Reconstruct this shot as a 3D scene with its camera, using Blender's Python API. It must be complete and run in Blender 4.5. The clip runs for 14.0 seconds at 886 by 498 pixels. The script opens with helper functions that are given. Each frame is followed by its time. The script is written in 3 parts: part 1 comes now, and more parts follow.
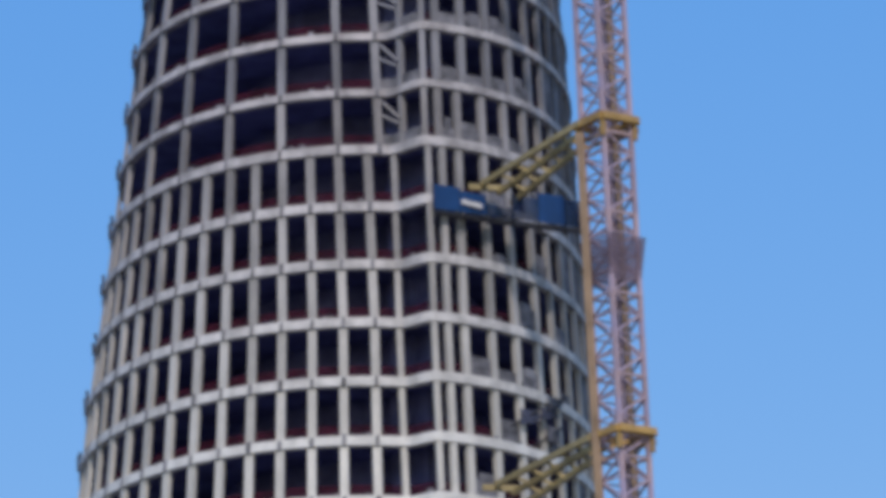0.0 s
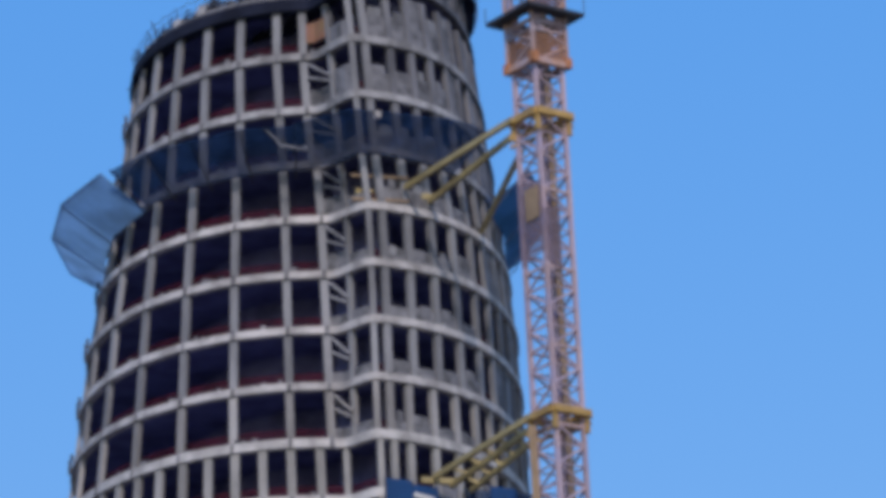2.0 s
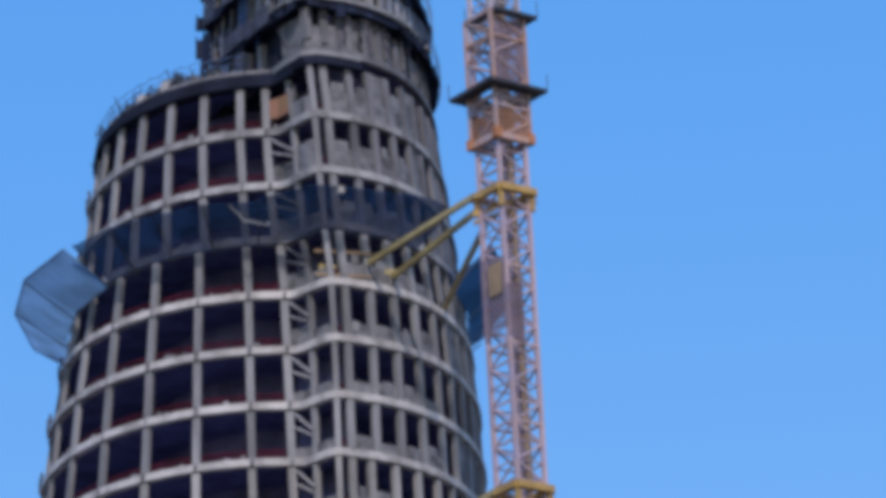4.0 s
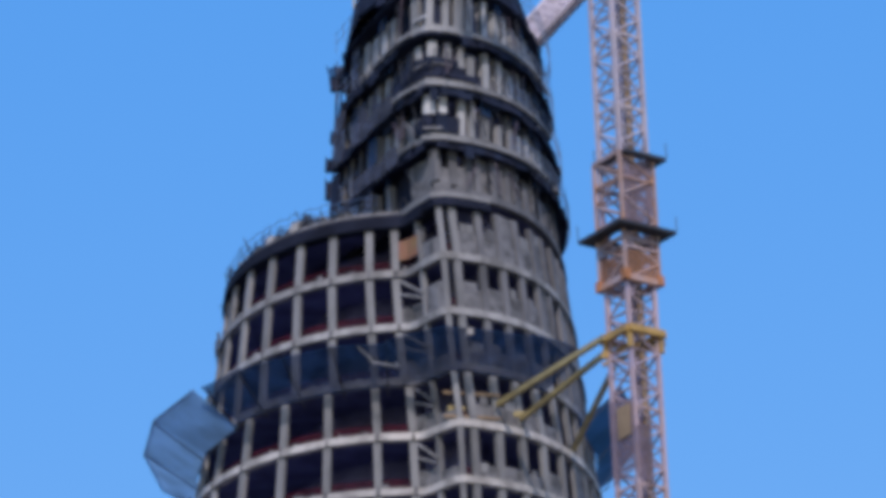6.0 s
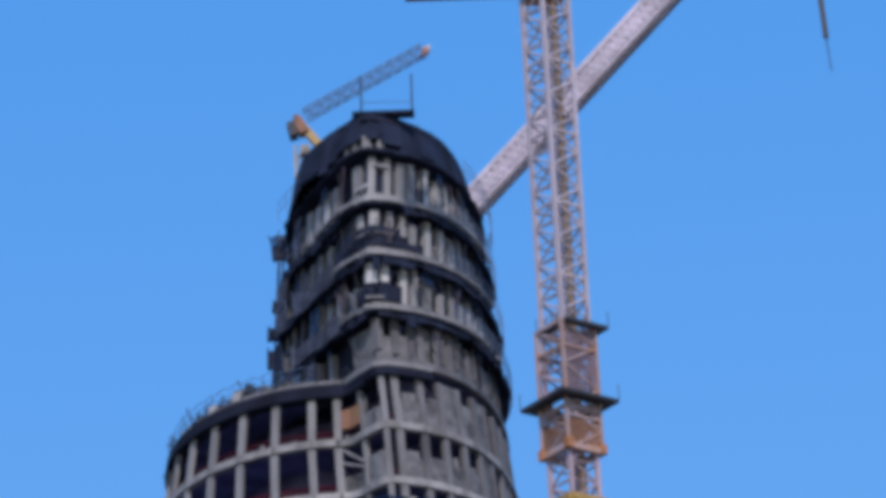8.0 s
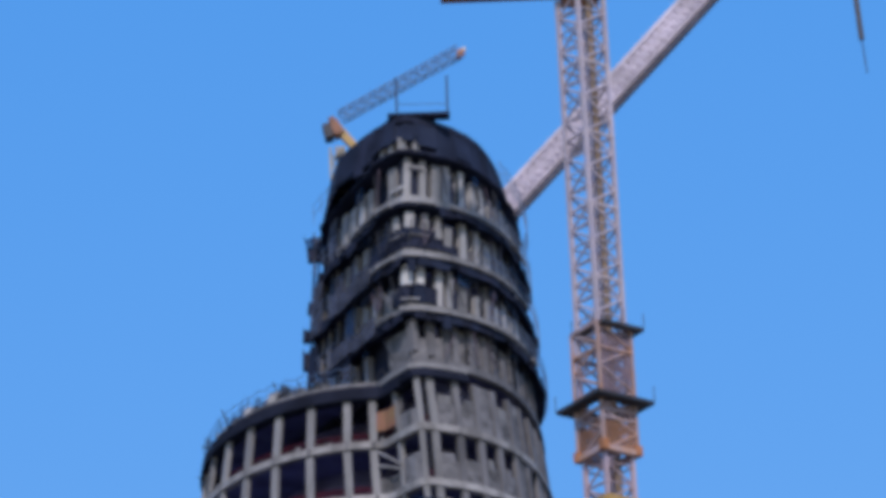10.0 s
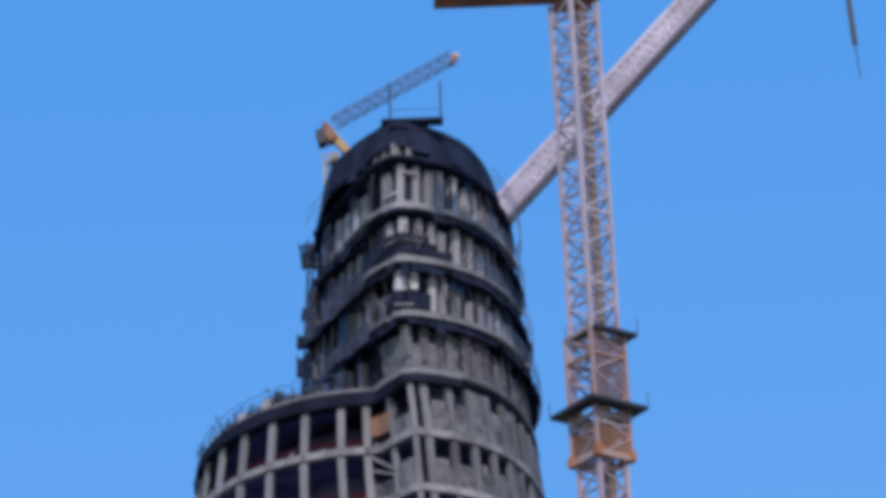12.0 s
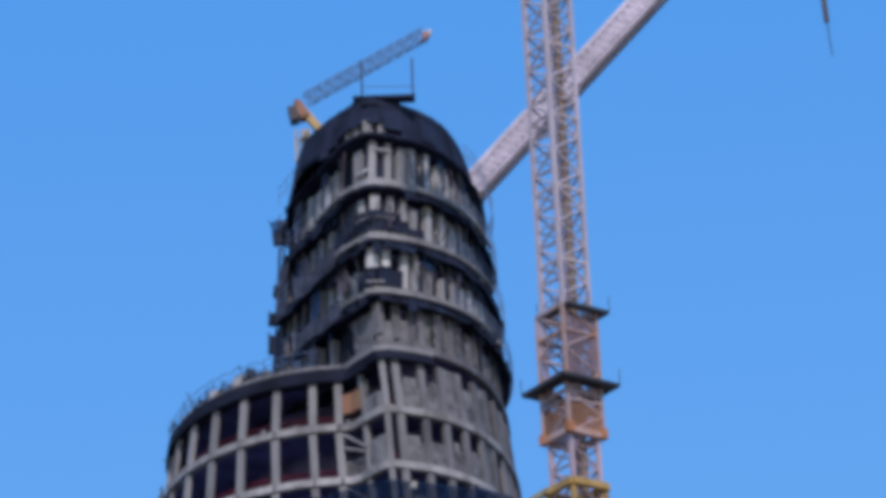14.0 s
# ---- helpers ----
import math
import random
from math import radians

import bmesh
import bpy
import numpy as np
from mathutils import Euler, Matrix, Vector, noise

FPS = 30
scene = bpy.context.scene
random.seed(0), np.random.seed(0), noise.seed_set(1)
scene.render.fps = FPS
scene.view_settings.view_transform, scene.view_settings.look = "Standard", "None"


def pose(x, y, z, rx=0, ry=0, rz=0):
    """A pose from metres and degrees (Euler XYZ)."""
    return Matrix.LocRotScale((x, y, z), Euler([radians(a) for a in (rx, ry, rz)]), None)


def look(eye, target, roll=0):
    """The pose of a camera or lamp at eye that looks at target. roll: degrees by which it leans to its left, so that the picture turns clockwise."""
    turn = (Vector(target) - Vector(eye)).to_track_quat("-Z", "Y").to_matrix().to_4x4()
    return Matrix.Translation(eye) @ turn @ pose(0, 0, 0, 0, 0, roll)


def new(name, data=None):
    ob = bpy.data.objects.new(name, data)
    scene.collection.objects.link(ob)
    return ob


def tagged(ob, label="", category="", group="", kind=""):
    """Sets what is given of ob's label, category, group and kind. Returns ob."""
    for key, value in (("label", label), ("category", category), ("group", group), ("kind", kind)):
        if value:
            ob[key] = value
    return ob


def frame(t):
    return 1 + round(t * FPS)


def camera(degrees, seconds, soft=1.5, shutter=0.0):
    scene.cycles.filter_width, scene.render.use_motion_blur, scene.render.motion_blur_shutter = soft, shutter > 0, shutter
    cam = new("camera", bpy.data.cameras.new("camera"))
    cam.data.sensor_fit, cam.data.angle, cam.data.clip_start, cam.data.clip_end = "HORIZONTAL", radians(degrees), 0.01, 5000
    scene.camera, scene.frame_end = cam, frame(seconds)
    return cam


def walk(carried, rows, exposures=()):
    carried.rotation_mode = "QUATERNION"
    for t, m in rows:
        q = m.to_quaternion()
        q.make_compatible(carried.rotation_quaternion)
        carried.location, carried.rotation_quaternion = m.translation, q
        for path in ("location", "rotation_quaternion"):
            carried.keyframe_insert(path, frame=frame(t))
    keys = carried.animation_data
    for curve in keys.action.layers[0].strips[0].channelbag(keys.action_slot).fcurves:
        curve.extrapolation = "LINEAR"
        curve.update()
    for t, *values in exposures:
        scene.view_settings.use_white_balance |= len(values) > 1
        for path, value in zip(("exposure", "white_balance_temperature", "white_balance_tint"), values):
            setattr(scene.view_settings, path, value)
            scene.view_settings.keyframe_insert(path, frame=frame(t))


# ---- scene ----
from math import sin, cos, tan, pi, atan2, hypot

# The camera stands on the ground and tilts up; seconds, yaw, pitch, lean.
EYE = 1.6
cam = camera(10.0, 14.0, soft=5.3)
ROWS = [
    (0, -1.26, 16.777, 2.542),
    (0.5, -1.705, 17.6, 2.772),
    (1, -1.985, 18.385, 2.788),
    (1.5, -1.989, 19.229, 2.922),
    (2, -1.994, 20.064, 2.941),
    (2.5, -2.494, 20.842, 3.125),
    (2.7, -2.653, 21.049, 3.15),
    (4.8, -1.967, 20.839, 2.717),
    (5, -1.429, 21.185, 2.545),
    (5.5, -0.88, 21.867, 2.418),
    (6, -1, 22.568, 2.436),
    (6.5, -0.987, 23.251, 2.411),
    (7, -1.327, 23.874, 2.592),
    (7.5, -1.73, 24.333, 2.877),
    (7.7, -1.824, 24.432, 2.932),
    (10, -1.37, 24.486, 2.756),
    (10.5, -1.312, 24.557, 2.752),
    (11, -1.289, 24.695, 2.776),
    (11.5, -1.425, 24.708, 2.895),
    (12, -1.453, 24.544, 2.879),
    (12.5, -1.46, 24.53, 2.96),
    (13, -1.406, 24.549, 2.946),
    (13.5, -1.363, 24.54, 2.862),
    (14, -1.789, 24.27, 2.957),
]
walk(cam, [(t, pose(0, 0, EYE, 0, 0, yaw) @ pose(0, 0, 0, 90 + pitch) @ pose(0, 0, 0, 0, 0, -lean)) for t, yaw, pitch, lean in ROWS],
     exposures=[(0.0, -0.22), (1.0, -0.2), (2.5, -0.08), (5.0, -0.02), (7.5, -0.05), (14.0, -0.06)])

# ---- light ----
SUN_EL, SUN_AZ = 40.0, 177.0        # elevation; azimuth from +y, to the right
world = bpy.data.worlds.new("sky")
scene.world = world
world.use_nodes = True
wn = world.node_tree
bg = wn.nodes["Background"]
sky = wn.nodes.new("ShaderNodeTexSky")
sky.sky_type = "NISHITA"
sky.sun_disc = False
sky.sun_elevation = radians(SUN_EL)
sky.sun_rotation = radians(SUN_AZ)
sky.air_density, sky.dust_density, sky.ozone_density = 1.0, 0.3, 2.0
deep = wn.nodes.new("ShaderNodeHueSaturation")
deep.inputs["Saturation"].default_value = 4.55
deep.inputs["Hue"].default_value = 0.5218
flat = wn.nodes.new("ShaderNodeGamma")
flat.inputs["Gamma"].default_value = 0.2
wn.links.new(sky.outputs[0], flat.inputs[0])
wn.links.new(flat.outputs[0], deep.inputs["Color"])
wn.links.new(deep.outputs[0], bg.inputs[0])
bg.inputs[1].default_value = 0.672
sun_data = bpy.data.lights.new("sun", "SUN")
sun_data.energy, sun_data.angle, sun_data.color = 2.85, radians(3.0), (1.0, 0.915, 0.875)
sun = new("sun", sun_data)
sd = Vector((sin(radians(SUN_AZ)) * cos(radians(SUN_EL)), cos(radians(SUN_AZ)) * cos(radians(SUN_EL)), sin(radians(SUN_EL))))
sun.matrix_world = look(sd * 300, (0, 0, 0))

# ---- materials ----


def material(name, colour, rough=0.8, metal=0.0, grain=6.0, stain=0.35, vary=0.25, bump=0.2, alpha=1.0, streak=False, second=None, through_light=0.0, blotch=0.45):
    """Colour broken up by coarse stains and fine grain, at metre scale, with a per-piece shift."""
    m = bpy.data.materials.new(name)
    m.use_nodes = True
    nt = m.node_tree
    b = nt.nodes["Principled BSDF"]
    co = nt.nodes.new("ShaderNodeTexCoord")
    mp = nt.nodes.new("ShaderNodeMapping")
    mp.inputs["Scale"].default_value = (1, 1, 0.25 if streak else 1)
    nt.links.new(co.outputs["Object"], mp.inputs[0])
    big = nt.nodes.new("ShaderNodeTexNoise")
    big.inputs["Scale"].default_value, big.inputs["Detail"].default_value = blotch, 6
    fine = nt.nodes.new("ShaderNodeTexNoise")
    fine.inputs["Scale"].default_value, fine.inputs["Detail"].default_value = grain, 4
    for n in (big, fine):
        nt.links.new(mp.outputs[0], n.inputs[0])
    ramp = nt.nodes.new("ShaderNodeValToRGB")
    ramp.color_ramp.elements[0].position, ramp.color_ramp.elements[1].position = 0.36, 0.62
    dark = second or tuple(c * (1 - stain) for c in colour)
    ramp.color_ramp.elements[0].color = (*dark, 1)
    ramp.color_ramp.elements[1].color = (*colour, 1)
    nt.links.new(big.outputs[0], ramp.inputs[0])
    mix = nt.nodes.new("ShaderNodeMix")
    mix.data_type, mix.blend_type = "RGBA", "MULTIPLY"
    mix.inputs[0].default_value = 1.0
    nt.links.new(ramp.outputs[0], mix.inputs[6])
    info = nt.nodes.new("ShaderNodeObjectInfo")
    add = nt.nodes.new("ShaderNodeMath")
    add.operation = "MULTIPLY_ADD"
    add.inputs[1].default_value, add.inputs[2].default_value = vary, 1 - vary
    nt.links.new(info.outputs["Random"], add.inputs[0])
    add2 = nt.nodes.new("ShaderNodeMath")
    add2.operation = "MULTIPLY_ADD"
    add2.inputs[1].default_value = 0.35
    sub = nt.nodes.new("ShaderNodeMath")
    sub.operation = "SUBTRACT"
    sub.inputs[1].default_value = 0.175
    nt.links.new(fine.outputs[0], add2.inputs[0])
    nt.links.new(add.outputs[0], sub.inputs[0])
    nt.links.new(sub.outputs[0], add2.inputs[2])
    nt.links.new(add2.outputs[0], mix.inputs[7])
    nt.links.new(mix.outputs[2], b.inputs["Base Color"])
    b.inputs["Roughness"].default_value, b.inputs["Metallic"].default_value = rough, metal
    b.inputs["Alpha"].default_value = alpha
    b.inputs["Specular IOR Level"].default_value = 0.12 if rough >= 0.8 else 0.4
    if through_light:
        tl = nt.nodes.new("ShaderNodeBsdfTranslucent")
        ms = nt.nodes.new("ShaderNodeMixShader")
        ms.inputs[0].default_value = through_light
        nt.links.new(mix.outputs[2], tl.inputs[0])
        nt.links.new(b.outputs[0], ms.inputs[1])
        nt.links.new(tl.outputs[0], ms.inputs[2])
        nt.links.new(ms.outputs[0], nt.nodes["Material Output"].inputs[0])
    if bump:
        bp = nt.nodes.new("ShaderNodeBump")
        bp.inputs["Strength"].default_value, bp.inputs["Distance"].default_value = bump, 0.05
        nt.links.new(fine.outputs[0], bp.inputs["Height"])
        nt.links.new(bp.outputs[0], b.inputs["Normal"])
    return m


CONCRETE = material("concrete", (0.325, 0.32, 0.34), 0.9, streak=True, stain=0.45, vary=0.28)
DARKER = material("darker_concrete", (0.255, 0.25, 0.275), 0.92, streak=True, stain=0.5, vary=0.3, blotch=0.7)
BAND = material("slab_concrete", (0.55, 0.515, 0.51), 0.9, stain=0.45, vary=0.15, blotch=0.8)
DULL = material("dull_slab_concrete", (0.42, 0.405, 0.415), 0.9, stain=0.5, vary=0.2, blotch=0.8)
INFILL = material("block_infill", (0.235, 0.23, 0.25), 0.92, grain=3, stain=0.55, vary=0.3, blotch=1.1)
# bluish colour that stands in for the shade inside the open storeys
CORE = material("shade_blue_core", (0.19, 0.2, 0.4), 0.95, stain=0.4)
RED = material("red_guard_mesh", (0.08, 0.013, 0.028), 0.9, stain=0.6, alpha=0.48, blotch=1.2)
BLUE = material("backlit_blue_net", (0.46, 0.7, 0.94), 0.8, stain=0.25, alpha=0.72, through_light=0.65)
DEEP = material("less_backlit_net", (0.09, 0.3, 0.62), 0.8, stain=0.3, alpha=0.88, through_light=0.4)
NAVY = material("navy_net", (0.05, 0.115, 0.26), 0.85, stain=0.5, alpha=0.44, through_light=0.2, blotch=0.9)
BANNER = material("blue_banner", (0.012, 0.075, 0.24), 0.7, stain=0.3, alpha=0.97)
MESH = material("lilac_mesh", (0.28, 0.21, 0.26), 0.8, stain=0.3, alpha=0.42)
CAGE = material("faded_orange_paint", (0.47, 0.27, 0.19), 0.6, stain=0.4, second=(0.43, 0.35, 0.39), grain=2.5)
MESHO = material("orange_mesh", (0.38, 0.2, 0.13), 0.8, stain=0.4, alpha=0.5)
TIE = material("orange_yellow_paint", (0.56, 0.35, 0.11), 0.5, stain=0.4)
GREY = material("grey_chord_paint", (0.13, 0.10, 0.14), 0.6, stain=0.3)
THIN = material("thin_blue_net", (0.10, 0.16, 0.28), 0.85, stain=0.4, alpha=0.35)
WHITE = material("white_print", (0.75, 0.75, 0.75), 0.7, stain=0.1)
FORM = material("dark_formwork_and_shade", (0.03, 0.036, 0.068), 0.9, stain=0.5, vary=0.4)
SCREEN = material("black_screen", (0.028, 0.038, 0.075), 0.9, stain=0.4, vary=0.3)
GAUZE = material("grey_scaffold_gauze", (0.125, 0.135, 0.195), 0.9, stain=0.5, vary=0.4, alpha=0.72, blotch=1.0)
PALE = material("pale_column", (0.53, 0.52, 0.545), 0.85, stain=0.4, vary=0.4, streak=True)
NEAR_WHITE = material("near_white_concrete", (0.74, 0.73, 0.76), 0.85, stain=0.2, vary=0.1)
MAST = material("faded_mast_paint", (0.5, 0.35, 0.33), 0.6, stain=0.4, second=(0.42, 0.35, 0.47), grain=2.5)
ORANGE = material("orange_paint", (0.5, 0.21, 0.09), 0.6, stain=0.45)
YELLOW = material("yellow_paint", (0.52, 0.41, 0.19), 0.5, stain=0.4)
MASTUP = material("pale_mast_paint", (0.54, 0.46, 0.5), 0.6, stain=0.4, second=(0.47, 0.42, 0.53), grain=2.5)
LILAC = material("pale_jib_paint", (0.68, 0.6, 0.72), 0.6, stain=0.3)
RUST = material("red_brown_paint", (0.34, 0.15, 0.09), 0.6, stain=0.4, blotch=1.2)
STEEL = material("dark_steel", (0.05, 0.05, 0.06), 0.6, metal=0.3, stain=0.3)
BOOM = material("blue_grey_boom", (0.13, 0.2, 0.36), 0.6, stain=0.2)
RAIL = material("brown_rail_paint", (0.38, 0.26, 0.16), 0.7, stain=0.4)
PLY = material("orange_plywood", (0.33, 0.16, 0.115), 0.8, stain=0.3, second=(0.31, 0.2, 0.11), blotch=0.8)
GROUND = material("dusty_ground", (0.22, 0.20, 0.17), 0.95, stain=0.4)


def mixed(a, b, t):
    return tuple(u + (v - u) * t for u, v in zip(a, b))


# light on the lowest storeys painted in as cream, thinning out upwards; share by storey
LIGHT_SHARE = (1.0, 0.9, 0.72, 0.52, 0.36, 0.22, 0.1)
LIT_CONCRETE = [(material("light_graded_concrete", mixed((0.345, 0.325, 0.33), (0.73, 0.7, 0.63), w), 0.9, streak=True, stain=0.45 - 0.2 * w, vary=0.25),
           material("light_graded_slab", mixed((0.55, 0.515, 0.51), (0.8, 0.78, 0.72), w), 0.9, stain=0.45 - 0.2 * w, vary=0.12, blotch=0.8)) for w in LIGHT_SHARE]

# ---- building blocks ----


def part(name, data, mat, parent=None, label="", at=None):
    """Links vertices and faces as one mesh object under a thing or a part."""
    if isinstance(data, bpy.types.Mesh):
        me = data
    else:
        me = bpy.data.meshes.new(name)
        me.from_pydata([tuple(v) for v in data[0]], [], data[1])
        me.materials.append(mat)
    ob = new(name, me)
    if parent is not None:
        ob.parent = parent
    if at is not None:
        ob.matrix_basis = at
    if label:
        ob["label"] = label
    return ob


def thing(name, label, category, place=(0, 0, 0), group=""):
    ob = new(name)
    ob.location = place
    return tagged(ob, label, category, group)


def join(*datas):
    vs, fs = [], []
    for v, f in datas:
        n = len(vs)
        vs += list(v)
        fs += [tuple(i + n for i in q) for q in f]
    return vs, fs


BOX_FACES = [(0, 3, 2, 1), (4, 5, 6, 7), (0, 1, 5, 4), (1, 2, 6, 5), (2, 3, 7, 6), (3, 0, 4, 7)]


def hexa(low, high):
    """A six-faced block from four low and four high corners."""
    return list(low) + list(high), BOX_FACES


def box(cx, cy, cz, sx, sy, sz, turn=0.0):
    c, s = cos(turn), sin(turn)
    q = [(-1, -1), (1, -1), (1, 1), (-1, 1)]
    xy = [(cx + c * a * sx / 2 - s * b * sy / 2, cy + s * a * sx / 2 + c * b * sy / 2) for a, b in q]
    return hexa([(x, y, cz - sz / 2) for x, y in xy], [(x, y, cz + sz / 2) for x, y in xy])


def bar(p, q, r, n=6):
    """A round bar between two points."""
    p, q = Vector(p), Vector(q)
    d = (q - p).normalized()
    u = d.orthogonal().normalized()
    w = d.cross(u)
    vs = [e + r * (cos(2 * pi * k / n) * u + sin(2 * pi * k / n) * w) for e in (p, q) for k in range(n)]
    fs = [(k, (k + 1) % n, n + (k + 1) % n, n + k) for k in range(n)]
    return vs, fs + [tuple(range(n))[::-1], tuple(range(n, 2 * n))]


def beam(p, q, w, h):
    """A rectangular beam between two points, w wide and h high."""
    p, q = Vector(p), Vector(q)
    d = (q - p).normalized()
    side = d.cross(Vector((0, 0, 1)))
    side = side.normalized() if side.length > 1e-4 else Vector((1, 0, 0))
    up = side.cross(d)
    o = [side * (a * w / 2) + up * (b * h / 2) for a, b in ((-1, -1), (1, -1), (1, 1), (-1, 1))]
    return hexa([p + v for v in o], [q + v for v in o])


def sweep(inner_low, outer_low, inner_high, outer_high, closed=True):
    """A band along a path, of four matching edge lines."""
    n = len(inner_low)
    vs = list(inner_low) + list(outer_low) + list(outer_high) + list(inner_high)
    fs = []
    for k in range(n if closed else n - 1):
        j = (k + 1) % n
        for a, b in ((0, 1), (1, 2), (2, 3), (3, 0)):
            fs.append((a * n + k, a * n + j, b * n + j, b * n + k))
    if not closed:
        fs += [(0, n, 2 * n, 3 * n), (n - 1, 4 * n - 1, 3 * n - 1, 2 * n - 1)]
    return vs, fs


def lattice(length, w, step, chord, lace):
    """A square lattice column along z."""
    h = w / 2
    cs = [(-h, -h), (h, -h), (h, h), (-h, h)]
    ds = [beam((x, y, 0), (x, y, length), chord, chord) for x, y in cs]
    n = max(1, round(length / step))
    for k in range(n):
        z0, z1 = length * k / n, length * (k + 1) / n
        for i in range(4):
            a, b = cs[i], cs[(i + 1) % 4]
            if k % 2:
                a, b = b, a
            ds.append(bar((*a, z0), (*b, z1), lace, 5))
            ds.append(bar((*a, z0), (*b, z0), lace, 5))
    return join(*ds)


# ---- the tower's plan ----
XL = ((0, 82, 94, 105, 120, 126, 140), (-24, -19.6, -17.9, -16.0, -13.5, -12.1, -9.6))
XR = ((0, 82, 94, 105, 120, 137, 154, 166), (19.5, 18.0, 17.7, 17.3, 16.75, 14.95, 13.4, 12.0))
CY = ((0, 82, 94, 122, 140, 166), (350, 347, 345, 341, 339.5, 338))
FRONT = ((0, 94, 122, 140, 166), (321, 322.8, 324.2, 324.9, 325.6))
BULGE = ((0, 82, 94, 122, 135, 166), (2.0, 2.0, 2.2, 3.2, 3.7, 4.2))
FOLD = ((0, 94, 122, 135, 166), (4.2, 4.0, 3.3, 2.7, 2.2))


NOSE = ((0, 94, 122, 128, 135, 144, 166), (6.4, 6.4, 6.6, 6.15, 5.9, 5.3, 5.5))
PHASE = ((82, 94, 115, 123, 132, 137), (2.2, 1.2, -2.9, -4.6, -7.6, -8.8))


def at(z, knots):
    return float(np.interp(z, knots[0], knots[1]))


def smooth(t):
    t = min(1.0, max(0.0, t))
    return t * t * (3 - 2 * t)


def edge(z, deg):
    """The facade's line at height z: an oval that swells out right of the fold."""
    xl, xr, cy = at(z, XL), at(z, XR), at(z, CY)
    a, cx = (xr - xl) / 2, (xr + xl) / 2
    b = cy - at(z, FRONT)
    s, c = sin(radians(deg)), cos(radians(deg))
    x, y = cx + a * s, cy - b * c
    if c > 0:
        y -= at(z, BULGE) * smooth((x - at(z, FOLD)) / (at(z, NOSE) - at(z, FOLD))) * (1 - s ** 8)
    return x, y


def facade(z, deg, out=0.0):
    x, y = edge(z, deg)
    x0, y0 = edge(z, deg - 0.4)
    x1, y1 = edge(z, deg + 0.4)
    tx, ty = x1 - x0, y1 - y0
    n = hypot(tx, ty)
    return Vector((x + ty / n * out, y - tx / n * out, z))


ANGLES = [d for d in range(-180, -6, 4)] + [d for d in range(-6, 40, 1)] + [d for d in range(40, 180, 4)]


def upper_line(z):
    """Above the set-back only the part right of the fold goes on: a straight receding flank, a nose, the oval."""
    fold = at(z, FOLD)
    left = -1.5 + 0.085 * (z - 140)
    pts = [(left + 1.5, 352.0), (left, 346.0), (left, 340.0), (left, 333.5)]
    nose = (at(z, NOSE) - 1.5, 323.3)
    for k in range(1, 9):
        t = k / 8
        pts.append((left + (nose[0] - left) * t, 333.5 + (nose[1] - 333.5) * t))
    d = 0.0
    while edge(z, d)[0] < at(z, NOSE) - 0.4:
        d += 1.0
    while d < 150:
        pts.append(edge(z, d))
        d += 2.5 if d < 100 else 6
    return pts


def upper(z, out=0.0):
    pts = upper_line(z)
    res = []
    n = len(pts)
    for k in range(n):
        (x0, y0), (x1, y1) = pts[k - 1], pts[(k + 1) % n]
        tx, ty = x1 - x0, y1 - y0
        m = hypot(tx, ty)
        res.append(Vector((pts[k][0] + ty / m * out, pts[k][1] - tx / m * out, z)))
    return res


FLOOR0, STOREY = 82.0, 4.07


def level(k):
    return FLOOR0 + STOREY * k if k <= 14 else 138.98 + 4.2 * (k - 14)


# ---- ground ----
ground = part("ground", ([(-3000, -600, 0), (3000, -600, 0), (3000, 4500, 0), (-3000, 4500, 0)], [(0, 1, 2, 3)]), GROUND)
tagged(ground, "dusty pale ground of the building site", "ground", kind="structure")

# ---- the tower ----
tower = thing("tower_building", "unfinished round concrete tower with open storeys", "building", (0, 0, 0))


def ring(z0, z1, out, deep, angles=ANGLES, closed=True, slope=0.0):
    return sweep([facade(z0, d, -deep) for d in angles], [facade(z0, d, out) for d in angles],
                 [facade(z1, d, -deep) for d in angles], [facade(z1, d, out + slope) for d in angles], closed)


def column(z0, z1, d0, d1, w, out=0.0, deep=0.7):
    """An upright that follows the facade's lean between two storeys."""
    quad = []
    for z, d in ((z0, d0), (z1, d1)):
        p = facade(z, d, out)
        t = (facade(z, d + 0.4, out) - facade(z, d - 0.4, out))
        t.z = 0
        t.normalize()
        n = Vector((t.y, -t.x, 0))
        quad.append([p - t * w / 2 - n * deep, p - t * w / 2, p + t * w / 2, p + t * w / 2 - n * deep])
    lo, hi = quad
    return hexa([lo[1], lo[2], lo[3], lo[0]], [hi[1], hi[2], hi[3], hi[0]])


def wall_piece(z0, z1, d0, d1, out=-0.12, deep=0.3):
    n = 2
    ds = [d0 + (d1 - d0) * k / n for k in range(n + 1)]
    return sweep([facade(z0, d, out - deep) for d in ds], [facade(z0, d, out) for d in ds],
                 [facade(z1, d, out - deep) for d in ds], [facade(z1, d, out) for d in ds], False)


rng = random.Random(7)
BAND_H = 0.95


def first_angle(z):
    return at(z, PHASE)


def column_angles(k, z):
    """Angles of the uprights: twice as close below the eighth storey."""
    a0 = first_angle(z)
    step = 6.6 if k <= 5 else 13.7 if k <= 10 else 12.1
    left = []
    d = a0
    while d > -100:
        left.append(d)
        d -= step
    left += [a0 + (6.8 if k <= 5 else 9.6 if k <= 10 else 8.2)]
    return left


